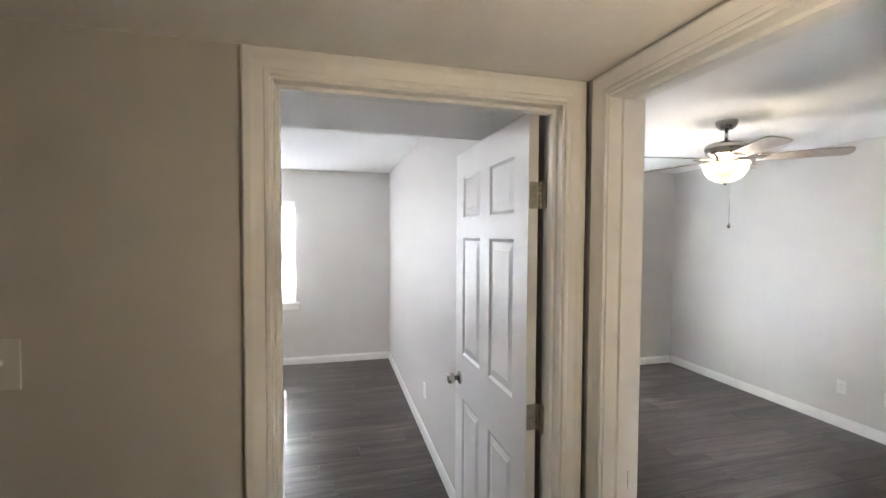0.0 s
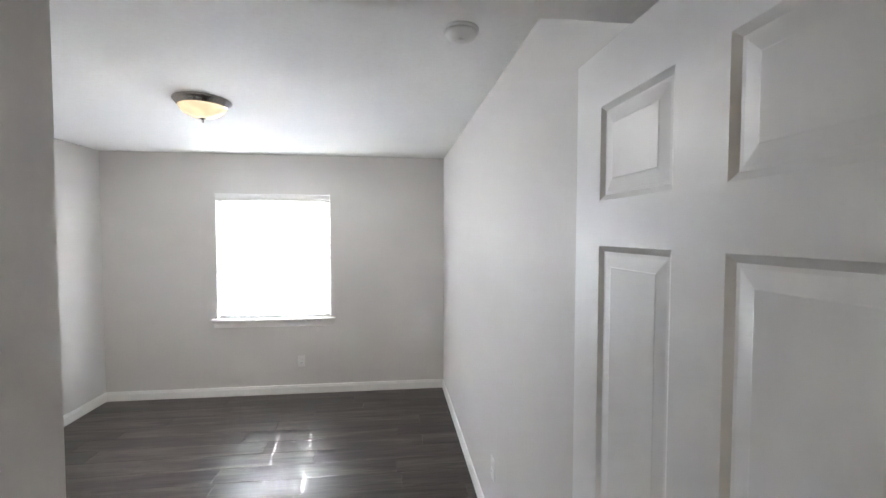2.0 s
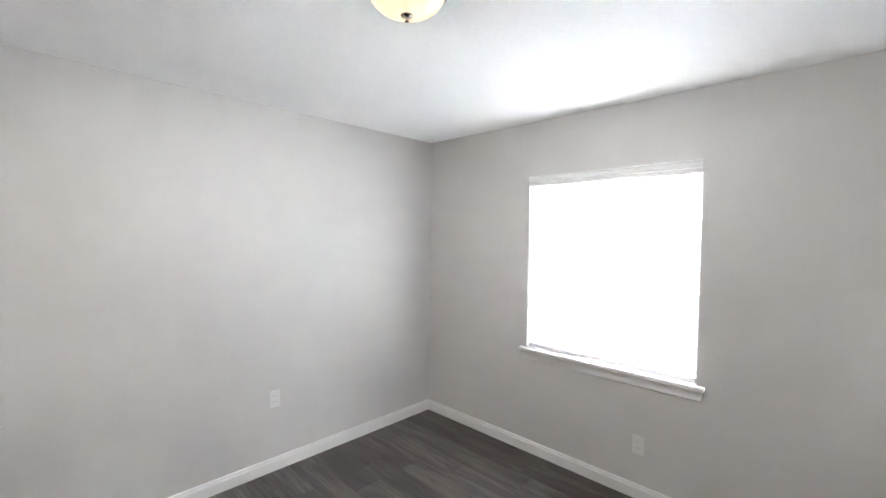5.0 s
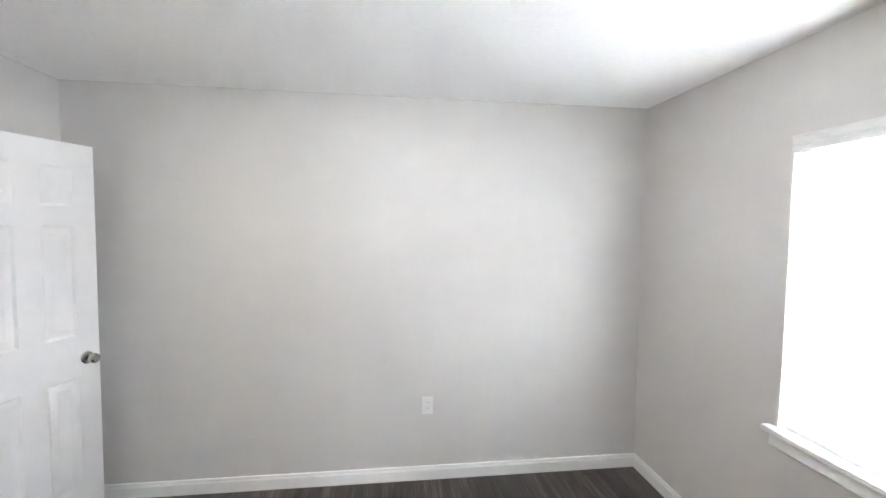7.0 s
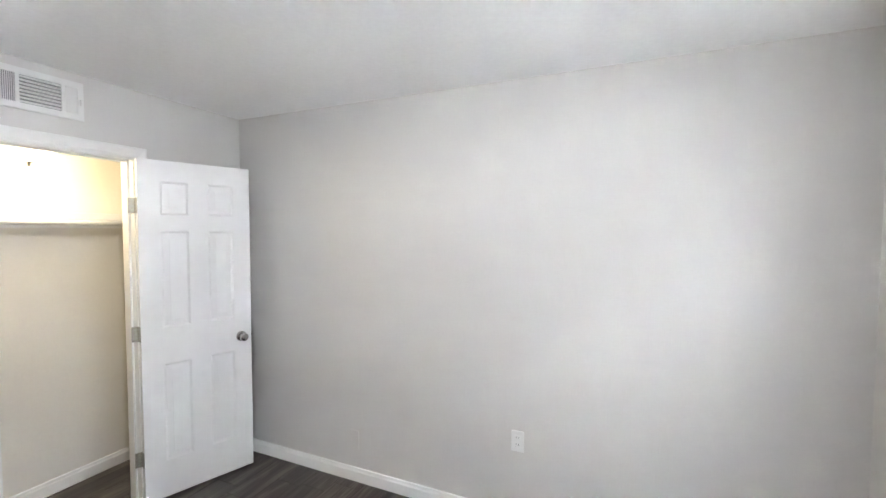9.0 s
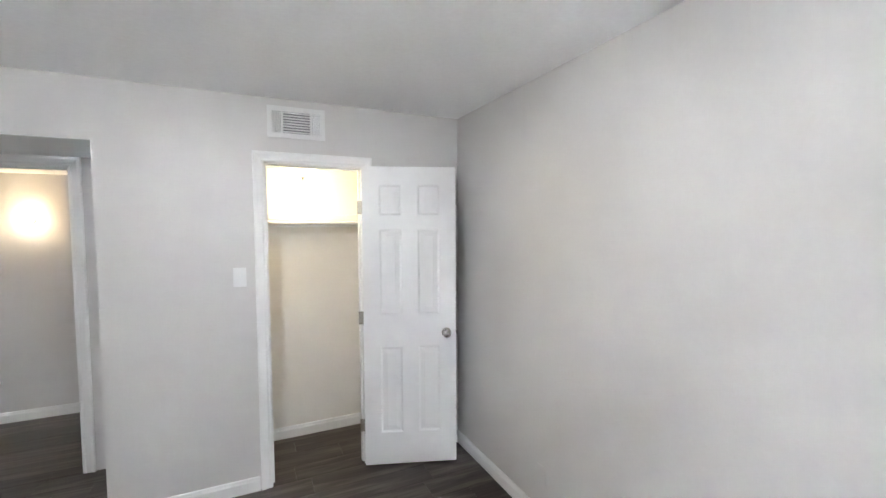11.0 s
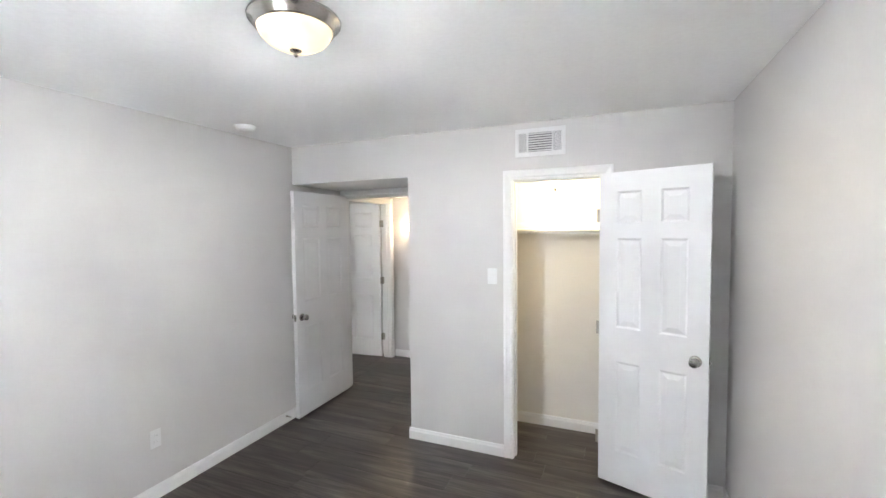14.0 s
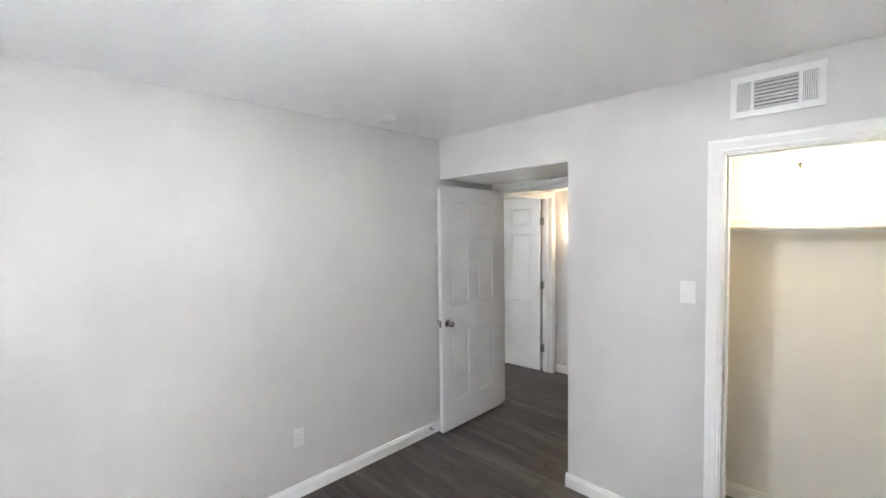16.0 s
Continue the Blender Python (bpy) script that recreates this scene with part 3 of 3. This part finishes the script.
for k in range(5):
    turn = pose(0, 0, -0.268, 0, 0, 72 * k)
    iron = bmesh.new()
    box(iron, 0.055, -0.012, -0.006, 0.155, 0.012, 0.004, 0.002)
    box(iron, 0.145, -0.040, -0.004, 0.215, 0.040, 0.003, 0.002)
    arm = part("blade_iron", iron, NICKEL, fan, at=turn)
    bm = bmesh.new()
    outline = [(0.18, -0.055), (0.42, -0.066), (0.62, -0.068), (0.655, -0.055), (0.665, -0.02), (0.665, 0.02), (0.655, 0.055), (0.62, 0.068), (0.42, 0.066), (0.18, 0.055)]
    lo, hi = [[bm.verts.new((x, y, z)) for x, y in outline] for z in (0.003, 0.009)]
    bm.faces.new(lo), bm.faces.new(hi)
    for i in range(len(outline)):
        j = (i + 1) % len(outline)
        bm.faces.new((lo[i], lo[j], hi[j], hi[i]))
    part("blade", bm, BLADE, arm, "grey-brown laminated blade", pose(0, 0, 0, -12, 0, 0))
part("pull_chain", lathe(bmesh.new(), ((0.0012, -0.70), (0.0012, -0.42)), 8), NICKEL, fan, at=pose(0.03, 0.02, 0))
part("chain_fob", lathe(bmesh.new(), ((0.0, -0.742), (0.009, -0.737), (0.011, -0.728), (0.006, -0.712), (0.0, -0.70)), 14), NICKEL, fan, at=pose(0.03, 0.02, 0))

# ---- small fittings ----
def outlet(m, label="white duplex wall outlet with screwed cover plate"):
    """Built facing +y, about the plate's middle."""
    top = thing("wall_outlet", m, label, "outlet", "wall outlets")
    part("cover_plate", box(bmesh.new(), -0.035, 0.0003, -0.0575, 0.035, 0.006, 0.0575, 0.0025), PLASTIC, top)
    for z in (-0.0195, 0.0195):
        s = part("socket", box(bmesh.new(), -0.0165, 0.004, z - 0.0135, 0.0165, 0.0078, z + 0.0135, 0.003), PLASTIC, top)
        for dx in (-0.0065, 0.0065):
            # uncut slot, drawn as a box in the dark of its inside
            part("slot_shade", box(bmesh.new(), dx - 0.001, 0.0075, z - 0.001, dx + 0.001, 0.0082, z + 0.007), HOLE_SHADE, s)
    part("screw", lathe(bmesh.new(), ((0.003, 0.0), (0.003, 0.001), (0.0, 0.0014)), 10), PLASTIC, top, at=pose(0, 0.006, 0, -90))
    return top


def switch(m, label="white toggle light switch with cover plate"):
    top = thing("light_switch", m, label, "light switch", "light switches")
    part("cover_plate", box(bmesh.new(), -0.036, 0.0003, -0.058, 0.036, 0.006, 0.058, 0.0025), PLASTIC, top)
    part("toggle", box(bmesh.new(), -0.0045, 0.004, -0.001, 0.0045, 0.016, 0.012, 0.0015), PLASTIC, top)
    for z in (-0.03, 0.03):
        part("screw", lathe(bmesh.new(), ((0.003, 0.0), (0.003, 0.001), (0.0, 0.0014)), 10), PLASTIC, top, at=pose(0, 0.006, z, -90))
    return top


outlet(pose(1.858, D, 0.335, 0, 0, 180))
outlet(pose(0, 2.085, 0.490, 0, 0, -90))
outlet(pose(W, 1.285, 0.388, 0, 0, 90))
outlet(pose(B2X, 0.600, 0.350, 0, 0, 90), "white duplex wall outlet of the second bedroom")
outlet(pose(B2X, 0.275, 0.350, 0, 0, 90), "white duplex wall outlet of the second bedroom")
switch(pose(1.477, 0, 1.347))
switch(pose(1.90, DY0, 1.345, 0, 0, 180), "white toggle light switch in the hall")
blank = thing("blank_plate", pose(0, 1.005, 0.277, 0, 0, -90), "blank cover plate painted over in wall colour", "cover plate")
part("cover_plate", box(bmesh.new(), -0.034, 0.0003, -0.0575, 0.034, 0.005, 0.0575, 0.002), PAINT, blank)

# supply vent above the closet door
vent = thing("air_vent", pose(1.13, 0, 2.297), "white metal supply air vent with open louvres", "air vent")
for b in ((-0.172, 0.0003, 0.066, 0.172, 0.009, 0.096), (-0.172, 0.0003, -0.096, 0.172, 0.009, -0.066), (-0.172, 0.0003, -0.066, -0.146, 0.009, 0.066), (0.146, 0.0003, -0.066, 0.172, 0.009, 0.066), (-0.094, 0.0003, -0.066, -0.080, 0.008, 0.066), (0.080, 0.0003, -0.066, 0.094, 0.008, 0.066)):
    part("frame", box(bmesh.new(), *b), PLASTIC, vent)
# flat dark sheet on the wall; its grey is the shade inside the duct
part("duct_shade", box(bmesh.new(), -0.146, 0.0002, -0.066, 0.146, 0.0012, 0.066), material("duct_shade_grey", (0.24, 0.24, 0.245), 0.6), vent, "dark grey sheet standing for the shaded duct behind the louvres")
for k in range(8):
    part("louvre", box(bmesh.new(), -0.080, -0.0005, -0.005, 0.080, 0.0005, 0.005), PLASTIC, vent, at=pose(0, 0.006, -0.058 + k * 0.0166, -42))
for side in (-1, 1):
    for k in range(7):
        part("side_louvre", box(bmesh.new(), -0.0034, -0.0005, -0.066, 0.0034, 0.0005, 0.066), PLASTIC, vent, at=pose(side * (0.099 + k * 0.0072), 0.005, 0, 0, 0, side * 38))
part("lever", box(bmesh.new(), -0.160, 0.008, -0.020, -0.155, 0.020, 0.012, 0.001), PLASTIC, vent)

smoke = thing("smoke_detector", pose(3.06, 0.75, H), "round white ceiling smoke detector", "smoke detector")
part("base", lathe(bmesh.new(), ((0.068, -0.0005), (0.069, -0.010), (0.066, -0.013), (0.0, -0.013)), 40), PLASTIC, smoke)
part("cover", lathe(bmesh.new(), ((0.062, -0.013), (0.062, -0.020), (0.054, -0.032), (0.030, -0.036), (0.0, -0.036)), 40), PLASTIC, smoke)
part("test_button", lathe(bmesh.new(), ((0.010, -0.035), (0.010, -0.0385), (0.0, -0.039)), 18), PLASTIC, smoke)

stop = thing("door_stop", pose(W - 0.013, 0.165, 0.060, 0, -90, 0), "spring door stop screwed into the baseboard", "door stop")
part("spring", lathe(bmesh.new(), [(0.0045 + 0.0015 * (k % 2), 0.004 + 0.0018 * k) for k in range(20)], 14), STEEL, stop)
part("foot", lathe(bmesh.new(), ((0.010, 0.0002), (0.010, 0.004), (0.0, 0.005)), 16), STEEL, stop)
part("tip", lathe(bmesh.new(), ((0.0075, 0.038), (0.008, 0.050), (0.006, 0.054), (0.0, 0.055)), 14), RUBBER, stop)

# closet shelf and rod
shelf = thing("closet_shelf", pose(0, 0, 1.718), "white painted wooden closet shelf on wall cleats", "shelf")
part("board", box(bmesh.new(), 0.006, -0.618, 0.004, AX - T - 0.006, -0.4815, 0.022, 0.002), TRIM, shelf)
part("front_strip", box(bmesh.new(), 0.006, -0.481, -0.020, AX - T - 0.006, -0.465, 0.024, 0.003), TRIM, shelf)
part("cleat", box(bmesh.new(), 0.006, -0.6195, -0.070, AX - T - 0.006, -0.600, 0.0035), TRIM, shelf)
for x in (0.0045, AX - T - 0.0225):
    part("cleat", box(bmesh.new(), x, -0.599, -0.070, x + 0.018, -0.482, 0.0035), TRIM, shelf)
rod = thing("closet_rod", pose(0, -0.430, 1.680), "white round hanging rod under the closet shelf", "hanging rod")
part("rod", lathe(bmesh.new(), ((0.0165, 0.021), (0.0165, AX - T - 0.021)), 24), TRIM, rod, at=pose(0, 0, 0, 0, 90, 0))
for x, a in ((0.0045, 90), (AX - T - 0.0045, -90)):
    part("rod_socket", lathe(bmesh.new(), ((0.028, 0.0), (0.028, 0.004), (0.020, 0.006), (0.020, 0.016), (0.0, 0.016)), 24), PLASTIC, rod, at=pose(x, 0, 0, 0, a, 0))

# ---- floor ----
slab = bmesh.new()
box(slab, -T, -0.735, -0.12, WE, D + 0.15, -0.0065)
box(slab, HX0 - T, HY0 - T, -0.12, WE, -0.735, -0.0065)
box(slab, WE, B2Y0 - T, -0.12, B2X + 0.15, B2Y1 + 0.15, -0.0065)
floor = tagged(part("floor", slab, SUBFLOOR), "dark grey-brown wood-look vinyl plank floor with a soft sheen", "floor", kind="structure")
PW, PL = 0.180, 1.22
plank_meshes = {}


def plank_mesh(length, width):
    key = (round(length, 3), round(width, 3))
    if key not in plank_meshes:
        g, c = 0.0004, 0.0011
        a, b = length / 2 - g, width / 2 - g
        vs = [(sx * (a - i), sy * (b - i), z) for i, z in ((0, -0.006), (0, -c), (c, 0.0)) for sx, sy in ((-1, -1), (1, -1), (1, 1), (-1, 1))]
        fs = [(8, 9, 10, 11)] + [(4 * k + i, 4 * k + (i + 1) % 4, 4 * k + 4 + (i + 1) % 4, 4 * k + 4 + i) for k in (0, 1) for i in range(4)]
        me = bpy.data.meshes.new("plank")
        me.from_pydata(vs, [], fs)
        me.materials.append(FLOOR)
        plank_meshes[key] = me
    return plank_meshes[key]


laid = random.Random(5)
starts = {k: laid.uniform(0, PL) for k in range(-40, 40)}
for rx0, rx1, ry0, ry1 in ((0, W, 0, D), (AX, W, DY1, 0), (E1[0], E1[1], DY0, DY1), (0, AX - T, -0.62, -T), (C1[0], C1[1], -T, 0), (HX0, HE, HS, DY0), (HX0, HX1, HY0, HS), (WE, B2X, B2Y0, B2Y1), (HE, WE, *E2)):
    for k in range(math.floor(ry0 / PW), math.ceil(ry1 / PW)):
        y0, y1 = max(ry0, k * PW), min(ry1, (k + 1) * PW)
        if y1 - y0 < 0.004:
            continue
        n = math.floor((rx0 - starts[k]) / PL)
        while starts[k] + n * PL < rx1:
            x0, x1 = max(rx0, starts[k] + n * PL), min(rx1, starts[k] + (n + 1) * PL)
            n += 1
            if x1 - x0 < 0.004:
                continue
            ob = new("plank", plank_mesh(x1 - x0, y1 - y0))
            ob.parent = floor
            ob.location = ((x0 + x1) / 2, (y0 + y1) / 2, 0)
